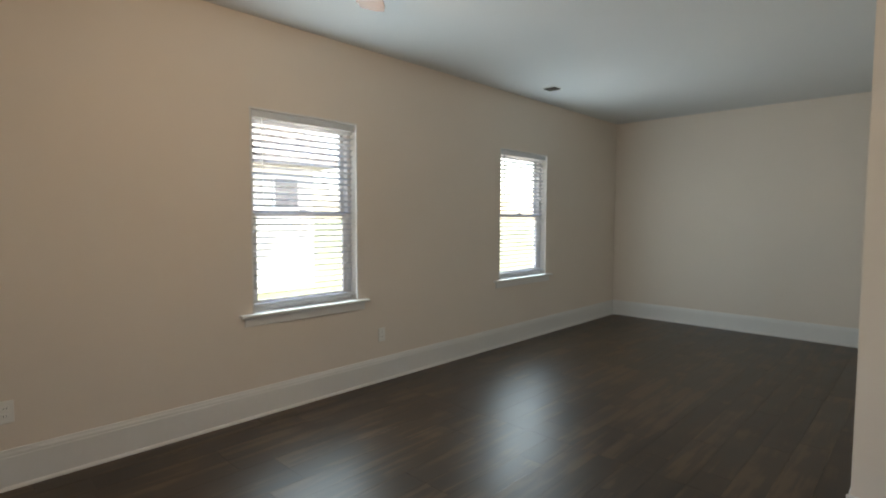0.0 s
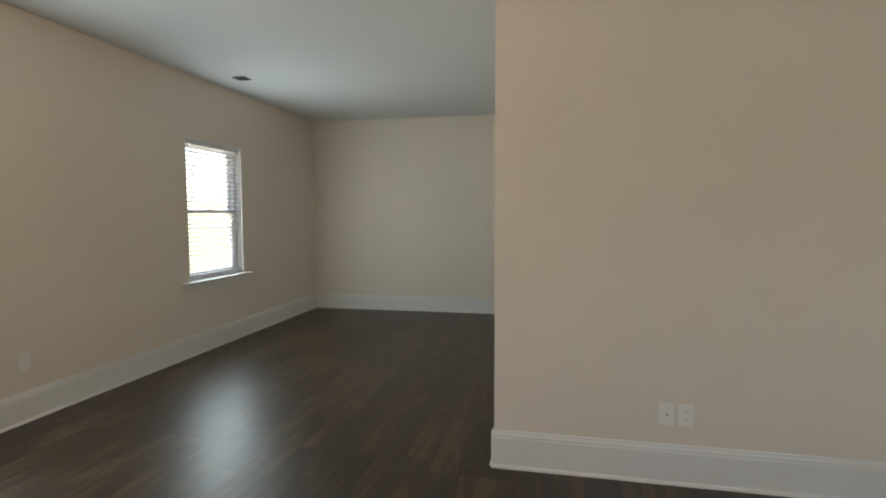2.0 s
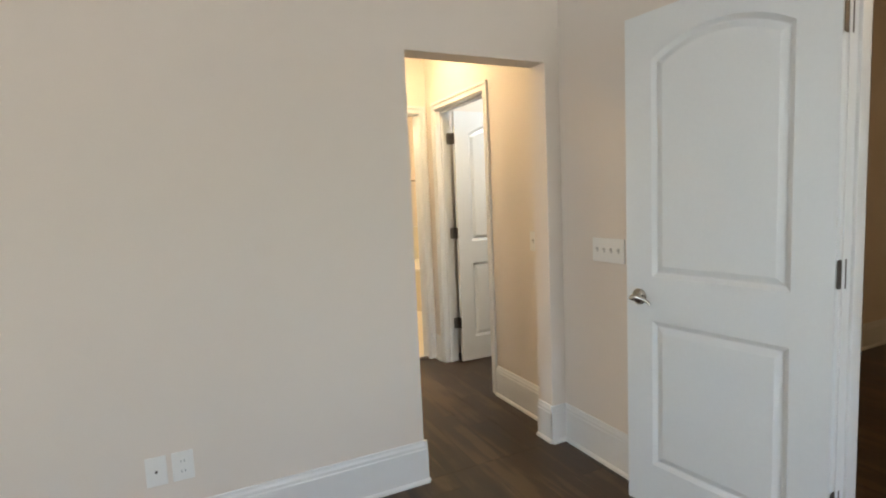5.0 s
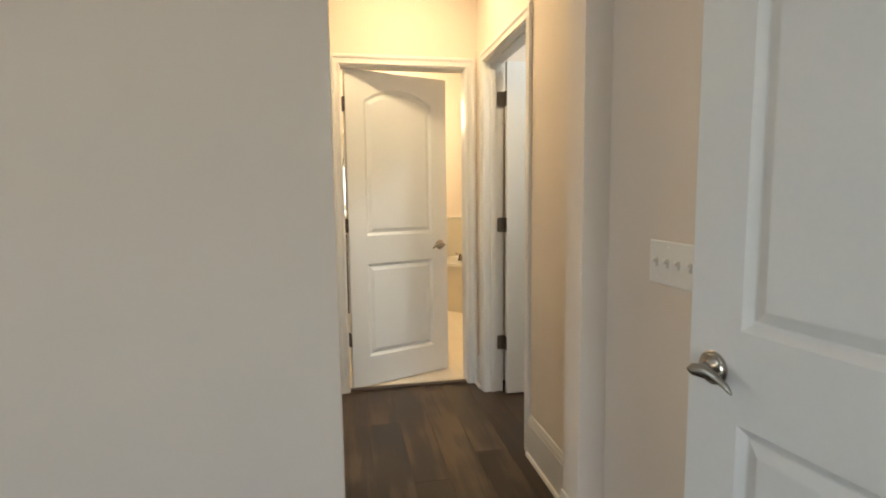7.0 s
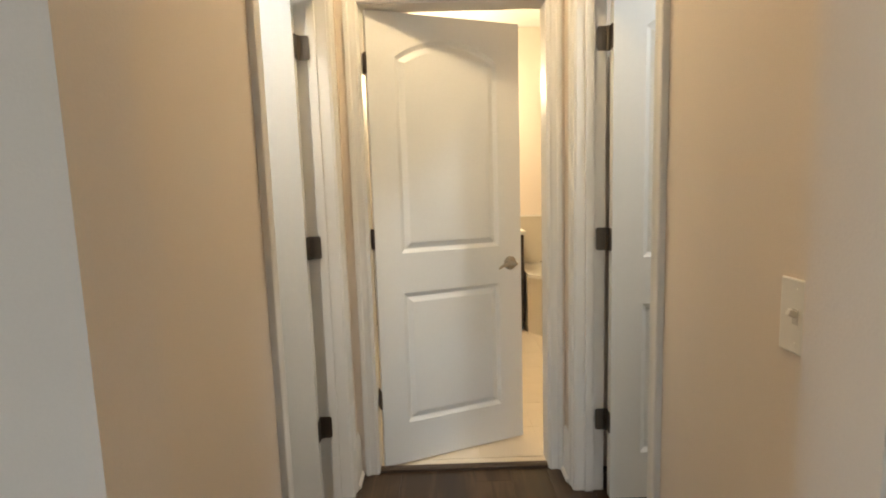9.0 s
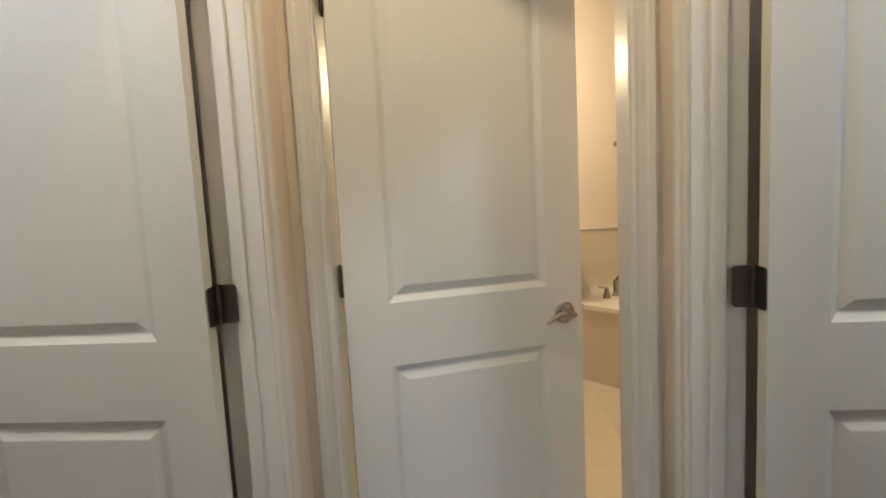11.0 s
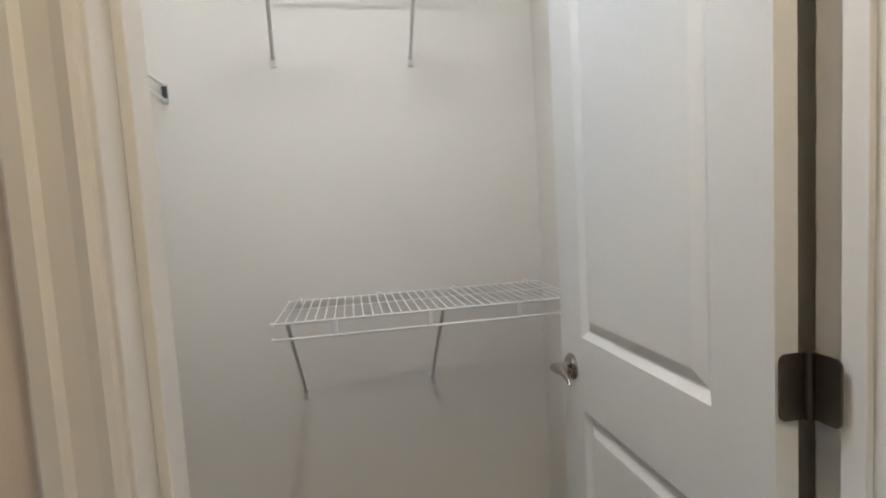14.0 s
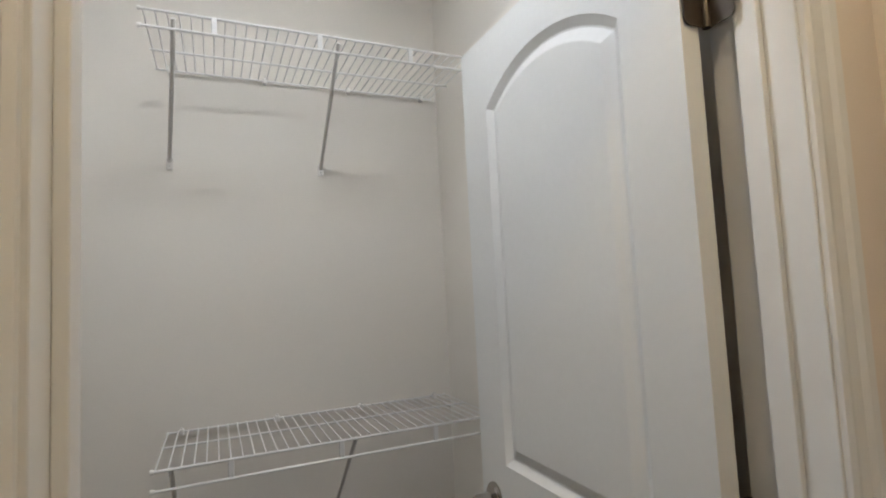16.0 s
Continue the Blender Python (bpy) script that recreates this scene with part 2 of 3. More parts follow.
def casing(o, along, outward, w, h):
    """Casing round an opening: o its lower near corner on the wall face, along and outward unit vectors."""
    o, al, ou = Vector(o), Vector(along), Vector(outward)

    def strip(a, b, up, ends):
        a, b, up = Vector(a), Vector(b), Vector(up)
        way = (b - a).normalized()
        bm = bmesh.new()
        r0 = [bm.verts.new(a + ou * q + up * u - way * (ends[0] * u)) for q, u in CASE]
        r1 = [bm.verts.new(b + ou * q + up * u + way * (ends[1] * u)) for q, u in CASE]
        k = len(CASE)
        for i in range(k):
            bm.faces.new([r0[i], r0[(i + 1) % k], r1[(i + 1) % k], r1[i]])
        bm.faces.new(r0[::-1])
        bm.faces.new(r1)
        return bm

    top = Vector((0, 0, h))
    grp = empty("door_trim")
    tagged(grp, "white painted moulded door casing", "trim", kind="structure")
    part("side_casing", strip(o, o + top, -al, (0, 1)), TRIM, grp)
    part("side_casing", strip(o + al * w, o + al * w + top, al, (0, 1)), TRIM, grp)
    part("head_casing", strip(o + top, o + al * w + top, (0, 0, 1), (1, 1)), TRIM, grp)
    return grp


def jamb(axis, p0, p1, u0, u1, h, stop=None):
    """Boards that line an opening whose clear width is u0 to u1 and whose clear height is h."""
    grp = tagged(empty("door_jamb"), "white painted door jamb lining", "trim", kind="structure")

    def b(a0, a1, c0, c1, z0, z1):
        return box(a0, a1, c0, c1, z0, z1, 0.0015) if axis == "x" else box(c0, c1, a0, a1, z0, z1, 0.0015)

    q0, q1 = min(p0, p1) - 0.001, max(p0, p1) + 0.001
    part("side_jamb", b(q0, q1, u0 - 0.018, u0, 0.001, h), TRIM, grp)
    part("side_jamb", b(q0, q1, u1, u1 + 0.018, 0.001, h), TRIM, grp)
    part("head_jamb", b(q0, q1, u0 - 0.018, u1 + 0.018, h, h + 0.018), TRIM, grp)
    if stop:
        part("door_stop", b(stop[0], stop[1], u0, u0 + 0.011, 0.002, h), TRIM, grp)
        part("door_stop", b(stop[0], stop[1], u1 - 0.011, u1, 0.002, h), TRIM, grp)
        part("door_stop", b(stop[0], stop[1], u0 + 0.011, u1 - 0.011, h - 0.011, h), TRIM, grp)
    return grp


# ---- doors ----


def panel_outline(x0, x1, z0, z1, rise, inset, seg=14):
    """The outline of a door panel with an arched head, moved inwards by inset."""
    a, b, c = x0 + inset, x1 - inset, z0 + inset
    pts = [(a, c), (b, c)]
    if rise < 1e-4:
        return pts + [(b, z1 - inset), (a, z1 - inset)]
    half = (x1 - x0) / 2
    rad = (half * half + rise * rise) / (2 * rise)
    cx, cz = (x0 + x1) / 2, z1 - rad
    rad -= inset
    th = math.asin((b - cx) / rad)
    for i in range(seg + 1):
        t = th - 2 * th * i / seg
        pts.append((cx + rad * math.sin(t), cz + rad * math.cos(t)))
    return pts


def door_slab(w, h, t, panels):
    bm = bmesh.new()
    steps = [(0.0, 0.0), (0.003, 0.002), (0.017, 0.011), (0.021, 0.0115), (0.044, 0.002), (0.047, 0.0015)]
    rims = []
    for side in (-1, 1):
        rim = [bm.verts.new((x, side * t / 2, z)) for x, z in ((0, 0), (w, 0), (w, h), (0, h))]
        rims.append(rim)
        edges = [bm.edges.new((rim[i], rim[(i + 1) % 4])) for i in range(4)]
        for p in panels:
            loops = [[bm.verts.new((x, side * (t / 2 - d), z)) for x, z in panel_outline(*p, inset)] for inset, d in steps]
            k = len(loops[0])
            edges += [bm.edges.new((loops[0][i], loops[0][(i + 1) % k])) for i in range(k)]
            for a, b in zip(loops, loops[1:]):
                for i in range(k):
                    bm.faces.new([a[i], a[(i + 1) % k], b[(i + 1) % k], b[i]])
            bm.faces.new(loops[-1])
        bmesh.ops.triangle_fill(bm, use_beauty=True, edges=edges, normal=(0, side, 0))
    for i in range(4):
        j = (i + 1) % 4
        bm.faces.new([rims[0][i], rims[0][j], rims[1][j], rims[1][i]])
    return bm


def lever_handle(door, x, z, t, way):
    """Lever handles on both faces; way is the side along x to which the levers point."""
    for side in (-1, 1):
        h = part("handle", lathe([(0, 0.0), (0.033, 0.0), (0.0335, 0.004), (0.031, 0.007), (0.029, 0.0075), (0.027, 0.011), (0.025, 0.0112), (0.020, 0.015), (0.0135, 0.018), (0.012, 0.045), (0.0, 0.047)], 28), NICKEL, door, "brushed nickel lever handle", smooth=True)
        h.matrix_local = Matrix.LocRotScale((x, side * t / 2, z), Euler((radians(90 if side < 0 else -90), 0, 0)), None)
        bm = bmesh.new()
        n = 16
        prev = None
        for i in range(n + 1):
            u = i / n
            px = way * (-0.014 + 0.098 * u)
            py = side * (0.050 - 0.010 * math.sin(u * 2.6) * u)
            pz = 0.006 * math.sin(u * 3.4) - 0.016 * u ** 2.5
            full_round = min(1.0, 0.45 + 5 * u, 0.35 + 7 * (1 - u))
            rz, ry = (0.0105 + 0.003 * math.sin(u * 5.5)) * full_round, (0.0095 - 0.0045 * u) * full_round
            ring = [bm.verts.new((px, py + ry * math.cos(a), pz + rz * math.sin(a))) for a in [2 * math.pi * q / 10 for q in range(10)]]
            if prev:
                for q in range(10):
                    bm.faces.new([prev[q], prev[(q + 1) % 10], ring[(q + 1) % 10], ring[q]])
            else:
                bm.faces.new(ring)
            prev = ring
        bm.faces.new(prev)
        lv = part("lever", bm, NICKEL, h, smooth=True)
        lv.parent = h
        lv.matrix_local = pose(0, 0, 0, -90 if side < 0 else 90)


def rounded_plate(w, h, t, r=0.010, seg=5):
    """A plate in the xz plane from x = 0 to w with its outer corners rounded."""
    pts = [(0, -h / 2)]
    pts += [(w - r + r * math.sin(a), -h / 2 + r - r * math.cos(a)) for a in [math.pi / 2 * i / seg for i in range(seg + 1)]]
    pts += [(w - r + r * math.cos(a), h / 2 - r + r * math.sin(a)) for a in [math.pi / 2 * i / seg for i in range(seg + 1)]]
    pts += [(0, h / 2)]
    bm = bmesh.new()
    f = [bm.verts.new((x, 0, z)) for x, z in pts]
    g = [bm.verts.new((x, t, z)) for x, z in pts]
    bm.faces.new(f)
    bm.faces.new(g[::-1])
    for i in range(len(pts)):
        j = (i + 1) % len(pts)
        bm.faces.new([f[i], f[j], g[j], g[i]])
    return bm


def hinge(door, z, t, side, turn):
    """A butt hinge; side is the face of the door on which the barrel lies, turn the angle of the leaf on the jamb."""
    yb = side * (t / 2 + 0.012)
    bar = part("hinge", rod((0, 0, -0.045), (0, 0, 0.045), 0.0065, 12), BRONZE, door, "dull bronze-grey butt hinge", smooth=True)
    bar.location = (-0.005, yb, z)
    a = part("hinge_leaf", rounded_plate(0.044, 0.089, 0.0025), BRONZE, bar)
    a.matrix_local = Matrix.Translation((0.003, 0, 0)) @ pose(0, 0, 0, 0, 0, -90 * side)
    b = part("hinge_leaf", rounded_plate(0.040, 0.089, 0.0025), BRONZE, bar)
    b.matrix_local = Matrix.Translation((-0.002, side * 0.003, 0)) @ pose(0, 0, 0, 0, 0, turn)
    for dx in (0.012, 0.028):
        for dz in (-0.032, 0.0 if dx > 0.02 else 0.012, 0.032):
            for leaf in (a, b):
                s = part("screw", rod((dx, -0.001, dz), (dx, 0.0035, dz), 0.0036, 8), NICKEL, bar)
                s.matrix_local = leaf.matrix_local.copy()


def make_door(label, m, w, side, turn, h=2.025, t=0.035):
    """A moulded two-panel door with an arched upper panel, hinged at its local origin, along local x."""
    d = tagged(empty("door", m), label, "door")
    st = 0.120
    part("leaf", door_slab(w, h, t, [(st, w - st, 0.193, 0.808, 0.0), (st, w - st, 0.990, 1.922, 0.080)]), DOOR, d, smooth=False)
    lever_handle(d, w - 0.062, 0.902, t, -1)
    for z in (0.318, 1.060, 1.815):
        hinge(d, z, t, side, turn)
    return d


# ---- setting ----
WX, FY, RX = -3.13, 4.345, 2.862
H = 2.74
BACK = -4.8
HL, HR, HE = 1.935, 2.88, 1.745
W1, W2 = (-1.135, -0.245), (1.62, 2.53)
WZ0, WZ1 = 0.715, 2.137

wall("wall_west", "x", WX - 0.15, WX, BACK - 0.1, FY + 0.12, 0, H, [(*W1, WZ0, WZ1), (*W2, WZ0, WZ1)])
wall("wall_north", "y", FY, FY + 0.12, WX, 0.015, 0, H)
wall("wall_partition", "y", 0.015, 0.135, 0.015, 7.0, 0, H, [(2.005, 2.77, -0.001, 2.022)])
wall("wall_block_west", "x", 0.015, 0.135, 0.135, FY + 0.12, 0, H)
wall("wall_east", "x", RX, RX + 0.115, BACK, 0.015, 0, H, [(-2.083, -1.287, -0.001, 2.063)])
wall("wall_south", "y", BACK - 0.15, BACK, WX, 7.0, 0, H, [(1.2, 2.7, WZ0, WZ1)])
wall("wall_den_east", "x", 6.9, 7.0, BACK, 0.015, 0, H)
wall("wall_hall_west", "x", HL - 0.114, HL, 0.135, HE, 0, H, [(0.756, 1.580, -0.001, 2.063)])
wall("wall_hall_east", "x", HR, HR + 0.114, 0.135, HE, 0, H, [(0.805, 1.580, -0.001, 2.063)])
wall("wall_hall_end", "y", HE, HE + 0.115, 0.135, 5.2, 0, H, [(2.014, 2.820, -0.001, 2.063)])
wall("wall_closet_back", "x", 0.525, 0.645, 0.135, 1.63, 0, H, material=CLOSET, label="smooth off-white painted closet wall")
wall("wall_closet_side", "y", 1.63, HE - 0.002, 0.525, HL - 0.114, 0, H, material=CLOSET, label="smooth off-white painted closet wall")
wall("wall_closet_near", "y", 0.137, 0.17, 0.645, HL - 0.114, 0, H, material=CLOSET, label="smooth off-white painted closet wall")
wall("wall_closet_front", "x", HL - 0.120, HL - 0.115, 0.17, 1.63, 0, H, [(0.750, 1.588, -0.001, 2.075)], CLOSET, "smooth off-white painted closet wall")
wall("wall_linen_back", "x", 4.3, 4.4, 0.135, HE, 0, H, material=CLOSET, label="smooth off-white painted closet wall")
wall("wall_bath_west", "x", 1.2, 1.3, HE + 0.115, 4.62, 0, H)
wall("wall_bath_north", "y", 4.5, 4.62, 1.3, 4.4, 0, H)
wall("wall_bath_east", "x", 4.3, 4.4, HE + 0.115, 4.5, 0, H)
tagged(finish("ceiling", box(WX - 0.15, 7.0, BACK - 0.1, 4.7, H, H + 0.12), CEIL), "flat white painted drywall ceiling", "ceiling", kind="structure")

baseboard(WX, FY, WX, BACK)
baseboard(0.015, FY, WX, FY)
baseboard(0.015, 0.015, 0.015, FY)
baseboard(2.0195, 0.015, 0.0005, 0.015)
baseboard(2.005, 0.135, 2.005, 0.004)
baseboard(RX, 0.015, 2.7555, 0.015)
baseboard(2.77, 0.004, 2.77, 0.135)
baseboard(RX, -1.234, RX, 0.015)
baseboard(RX, BACK, RX, -2.136)
baseboard(WX, BACK, RX, BACK)
baseboard(HL, 0.706, HL, 0.135)
baseboard(HR, 0.135, HR, 0.755)
baseboard(HL, HE, HL, 1.626)
baseboard(HR, 1.626, HR, HE)
baseboard(HL, 0.135, 2.005, 0.135)
baseboard(6.9, 0.015, RX + 0.115, 0.015)
baseboard(6.9, BACK, 6.9, 0.015)
baseboard(0.645, 1.63, 0.645, 0.17)
baseboard(HL - 0.12, 1.63, 0.645, 1.63)

# openings with doors: clear widths
casing((HL, 0.774, 0), (0, 1, 0), (1, 0, 0), 0.788, 2.045)
casing((HR, 0.823, 0), (0, 1, 0), (-1, 0, 0), 0.739, 2.045)
casing((2.032, HE, 0), (1, 0, 0), (0, -1, 0), 0.770, 2.045)
casing((RX, -2.065, 0), (0, 1, 0), (-1, 0, 0), 0.760, 2.045)
jamb("x", HL - 0.12, HL, 0.774, 1.562, 2.045, (HL - 0.075, HL - 0.042))
jamb("x", HR, HR + 0.114, 0.823, 1.562, 2.045, (HR + 0.035, HR + 0.068))
jamb("y", HE, HE + 0.115, 2.032, 2.802, 2.045)
jamb("x", RX, RX + 0.115, -2.065, -1.305, 2.045, (RX + 0.04, RX + 0.075))

make_door("white moulded two-panel arch-top door, standing open into closet", pose(1.824, 1.508, 0.012, 0, 0, 180), 0.690, -1, 180)
make_door("white moulded two-panel arch-top door, open into side room", pose(2.997, 1.503, 0.012, 0, 0, 0), 0.690, 1, 180)
make_door("white moulded two-panel arch-top door, ajar to bathroom", pose(2.047, 1.793, 0.012, 0, 0, 21.3), 0.731, 1, -90)
make_door("white moulded two-panel arch-top door folded back along wall", pose(2.847, -1.299, 0.012, 0, 0, 97.3), 0.744, -1, -97.3)

# threshold to the bathroom
tagged(finish("threshold", prism([(0.0, 0.0), (0.0, 0.012), (0.012, 0.016), (0.034, 0.016), (0.045, 0.006), (0.045, 0)][::-1], (2.033, 1.748, 0), (2.801, 1.748, 0)), THRESH), "dark wood threshold strip at bathroom doorway", "threshold", kind="structure")

# ---- windows ----


def make_window(y0, y1, number, m=None):
    win = tagged(empty("window_%d" % number, m or pose(WX, y0, WZ0)), "white vinyl double-hung window in drywall opening", "window", kind="structure")
    w, h = y1 - y0, WZ1 - WZ0

    def bar(name, x0, x1, a0, a1, z0, z1, m=VINYL, bv=0.003):
        return part(name, box(x0, x1, a0, a1, z0, z1, bv), m, win)

    f = 0.045
    bar("window_frame", -0.148, -0.075, 0, f, 0, h)
    bar("window_frame", -0.148, -0.075, w - f, w, 0, h)
    bar("window_frame", -0.148, -0.075, f, w - f, h - f, h)
    bar("window_frame", -0.148, -0.075, f, w - f, 0, f)
    mid = 0.705
    for lo, hi, x in ((f, mid + 0.02, -0.100), (mid - 0.02, h - f, -0.135)):
        bar("sash_rail", x - 0.012, x + 0.016, f, w - f, lo, lo + 0.04)
        bar("sash_rail", x - 0.012, x + 0.016, f, w - f, hi - 0.04, hi)
        bar("sash_stile", x - 0.012, x + 0.016, f, f + 0.035, lo + 0.04, hi - 0.04)
        bar("sash_stile", x - 0.012, x + 0.016, w - f - 0.035, w - f, lo + 0.04, hi - 0.04)
        p = bar("pane", x - 0.002, x + 0.002, f + 0.034, w - f - 0.034, lo + 0.039, hi - 0.039, glass, 0)
        p.visible_shadow = False
    bar("sash_lock", -0.084, -0.062, w / 2 - 0.03, w / 2 + 0.03, mid + 0.02, mid + 0.032)
    # thin white returns, stool and apron
    bar("window_lining", -0.074, 0.003, 0.0, 0.012, 0.012, h, TRIM, 0.001)
    bar("window_lining", -0.074, 0.003, w - 0.012, w, 0.012, h, TRIM, 0.001)
    bar("window_lining", -0.074, 0.003, 0.012, w - 0.012, h - 0.012, h, TRIM, 0.001)
    part("window_sill", box(-0.074, 0.045, -0.095, w + 0.095, -0.008, 0.014, 0.006), TRIM, win)
    part("window_apron", box(0.0, 0.014, -0.06, w + 0.06, -0.072, -0.008, 0.003), TRIM, win)
    return win


def make_blind(y0, y1):
    bl = tagged(empty("window_blind", pose(WX - 0.040, y0 + 0.02, WZ0)), "white faux-wood slatted blind, lowered with slats open", "blind", "window blinds")
    w, h = y1 - y0 - 0.04, WZ1 - WZ0
    part("headrail", box(-0.028, 0.030, 0, w, h - 0.062, h - 0.014, 0.003), SLAT, bl)
    bm = bmesh.new()
    n = 5
    up = [bm.verts.new((-0.025 + 0.05 * i / n, y, 0.0025 * math.sin(math.pi * i / n))) for y in (0.002, w - 0.002) for i in range(n + 1)]
    for i in range(n):
        bm.faces.new([up[i], up[i + 1], up[n + 2 + i], up[n + 1 + i]])
    bmesh.ops.solidify(bm, geom=bm.faces[:], thickness=0.0034)
    first = part("slat", bm, SLAT, bl)
    zs = []
    z = h - 0.085
    while z > 0.10:
        zs.append(z)
        z -= 0.0445
    for i, z in enumerate(zs):
        ob = first if i == 0 else new("slat", first.data)
        ob.parent = bl
        ob.matrix_local = pose(0, 0, z, 0, -15 + 0.8 * math.sin(i * 2.1), 0.15 * math.sin(i * 1.7))
    part("bottom_rail", box(-0.026, 0.026, 0.001, w - 0.001, 0.055, 0.075, 0.004), SLAT, bl)
    for y in (0.12, w - 0.12):
        for x in (-0.0265, 0.0265):
            part("ladder_cord", rod((x, y, 0.06), (x, y, h - 0.06), 0.0011, 5), SLAT, bl)
    part("tilt_wand", rod((0.034, 0.07, h - 0.62), (0.034, 0.07, h - 0.05), 0.004, 6), SLAT, bl)
    return bl


for i, (a, b) in enumerate((W1, W2)):
    make_window(a, b, i + 1)
    make_blind(a, b)
make_window(0.0, 1.5, 3, pose(2.7, BACK, WZ0, 0, 0, 90))

# ---- outside ----
ground = tagged(finish("ground", box(-400, 400, -400, 400, -0.5, -0.35), GRASS), "mown green lawn beside the house", "ground", kind="structure")
tagged(finish("driveway", box(-8.6, -3.9, -16, 18, -0.36, -0.33), CONCRETE), "pale concrete drive on the lawn", "driveway", kind="structure")


# unseen slab, added so pale ground bounces sunlight in through the south window
tagged(finish("patio", box(-9.0, 9.0, -14.0, -5.2, -0.36, -0.325), CONCRETE), "unseen pale concrete slab added to bounce light indoors", "patio", kind="structure")


def neighbour(x, y0, y1):
    hs = tagged(empty("neighbour_house", pose(x, 0, -0.35)), "pale sided neighbouring house with dark shingled roof", "house")
    bm = bmesh.new()
    z = 0.0
    while z < 3.0:
        add_box(bm, -6.0, 0.012, y0, y1, z, z + 0.148)
        add_box(bm, -6.0, 0.0, y0, y1, z + 0.148, z + 0.16)
        z += 0.16
    part("wall", bm, SIDING, hs)
    part("roof", prism([(0.5, 2.95), (0.5, 3.1), (-3.0, 5.2), (-6.5, 3.1), (-6.5, 2.95)], (0, y1 + 0.4, 0), (0, y0 - 0.4, 0)), ROOF, hs)
    for y in (y1 - 0.75, y1 - 4.5, y1 - 8.5):
        wn_ = part("window", box(0.012, 0.06, y - 0.36, y + 0.36, 1.92, 2.72, 0.01), VINYL, hs)
        for z0 in (1.98, 2.34):
            part("pane", box(0.05, 0.066, y - 0.30, y + 0.30, z0, z0 + 0.32), GLASSDARK, wn_)
    return hs


neighbour(-11.0, -8.3, 4.25)

# ---- things in the living rooms ----


def wall_plate(label, m, w=0.072, h=0.116, kind="toggle", gangs=1, name="light_switch", category="switch"):
    """A cover plate in the local xz plane that faces local -y."""
    p = tagged(empty(name, m), label, category)
    part("cover_plate", box(-w / 2, w / 2, -0.006, 0.0, -h / 2, h / 2, 0.003), PLASTIC, p)
    for i in range(gangs):
        x = (i - (gangs - 1) / 2) * 0.046
        if kind == "toggle":
            bm = box(-0.0045, 0.0045, -0.013, 0, -0.005, 0.005, 0.0015)
            tg = part("toggle", bm, PLASTIC, p)
            tg.matrix_local = pose(x, -0.006, 0.003, -25)
            part("toggle_slot", box(x - 0.006, x + 0.006, -0.0068, -0.0058, -0.012, 0.012), GREY, p)
        elif kind == "outlet":
            for z in (-0.02, 0.02):
                part("receptacle", box(x - 0.016, x + 0.016, -0.0075, -0.005, z - 0.014, z + 0.014, 0.002), PLASTIC, p)
                for dx in (-0.006, 0.006):
                    part("slot", box(x + dx - 0.001, x + dx + 0.001, -0.0079, -0.0072, z - 0.004, z + 0.005), DARK, p)
        elif kind == "coax":
            part("coax_jack", rod((x, -0.005, 0), (x, -0.014, 0), 0.0048, 10), BRONZE, p)
        if kind != "outlet":
            for z in (-h * 0.36, h * 0.36):
                part("screw", rod((x, -0.0055, z), (x, -0.007, z), 0.003, 8), PLASTIC, p)
    return p


wall_plate("white coaxial jack plate on beige wall", pose(0.893, 0.015, 0.362), kind="coax", name="cable_outlet", category="outlet")
wall_plate("white duplex outlet plate on beige wall", pose(0.985, 0.015, 0.362), 0.076, kind="outlet", name="power_outlet", category="outlet")
wall_plate("white duplex outlet plate on window wall", pose(WX, 0.0, 0.40, 0, 0, 90), kind="outlet", name="power_outlet", category="outlet")
wall_plate("white duplex outlet plate on window wall", pose(WX, -2.45, 0.40, 0, 0, 90), kind="outlet", name="power_outlet", category="outlet")
wall_plate("white four-gang toggle switch plate beside open door", pose(RX, -0.325, 1.075, 0, 0, -90), 0.208, 0.116, gangs=4)
wall_plate("white single toggle switch plate in hallway", pose(HR, 0.295, 1.083, 0, 0, -90))

vent = tagged(empty("ceiling_vent", pose(-2.70, 1.93, H)), "small white slotted ceiling air vent", "vent")
part("frame", box(-0.075, 0.075, -0.08, 0.08, -0.008, 0.0, 0.003), PLASTIC, vent)
part("backing", box(-0.065, 0.065, -0.065, 0.065, -0.0095, -0.0078), DARK, vent)
for i in range(7):
    s = part("slat", box(-0.065, 0.065, -0.007, 0.007, -0.001, 0.001), BRONZE, vent)
    s.matrix_local = pose(0, -0.054 + 0.018 * i, -0.012, 40)

fan = tagged(empty("ceiling_fan", pose(-1.42, -1.57, H)), "brown-bladed ceiling fan with a lit glass bowl", "ceiling fan")
part("canopy", lathe([(0, 0), (0.07, 0), (0.065, -0.03), (0.03, -0.05), (0.0, -0.05)]), NICKEL, fan, smooth=True)
part("downrod", rod((0, 0, -0.05), (0, 0, -0.18), 0.012, 12), NICKEL, fan, smooth=True)
part("motor_housing", lathe([(0, -0.16), (0.06, -0.165), (0.115, -0.20), (0.12, -0.26), (0.09, -0.30), (0.07, -0.33), (0, -0.33)]), NICKEL, fan, smooth=True)
part("light_bowl", lathe([(0.075, -0.332), (0.11, -0.345), (0.115, -0.36), (0.10, -0.385), (0.06, -0.405), (0, -0.41)]), BULBWARM, fan, "lit frosted glass bowl", smooth=True)
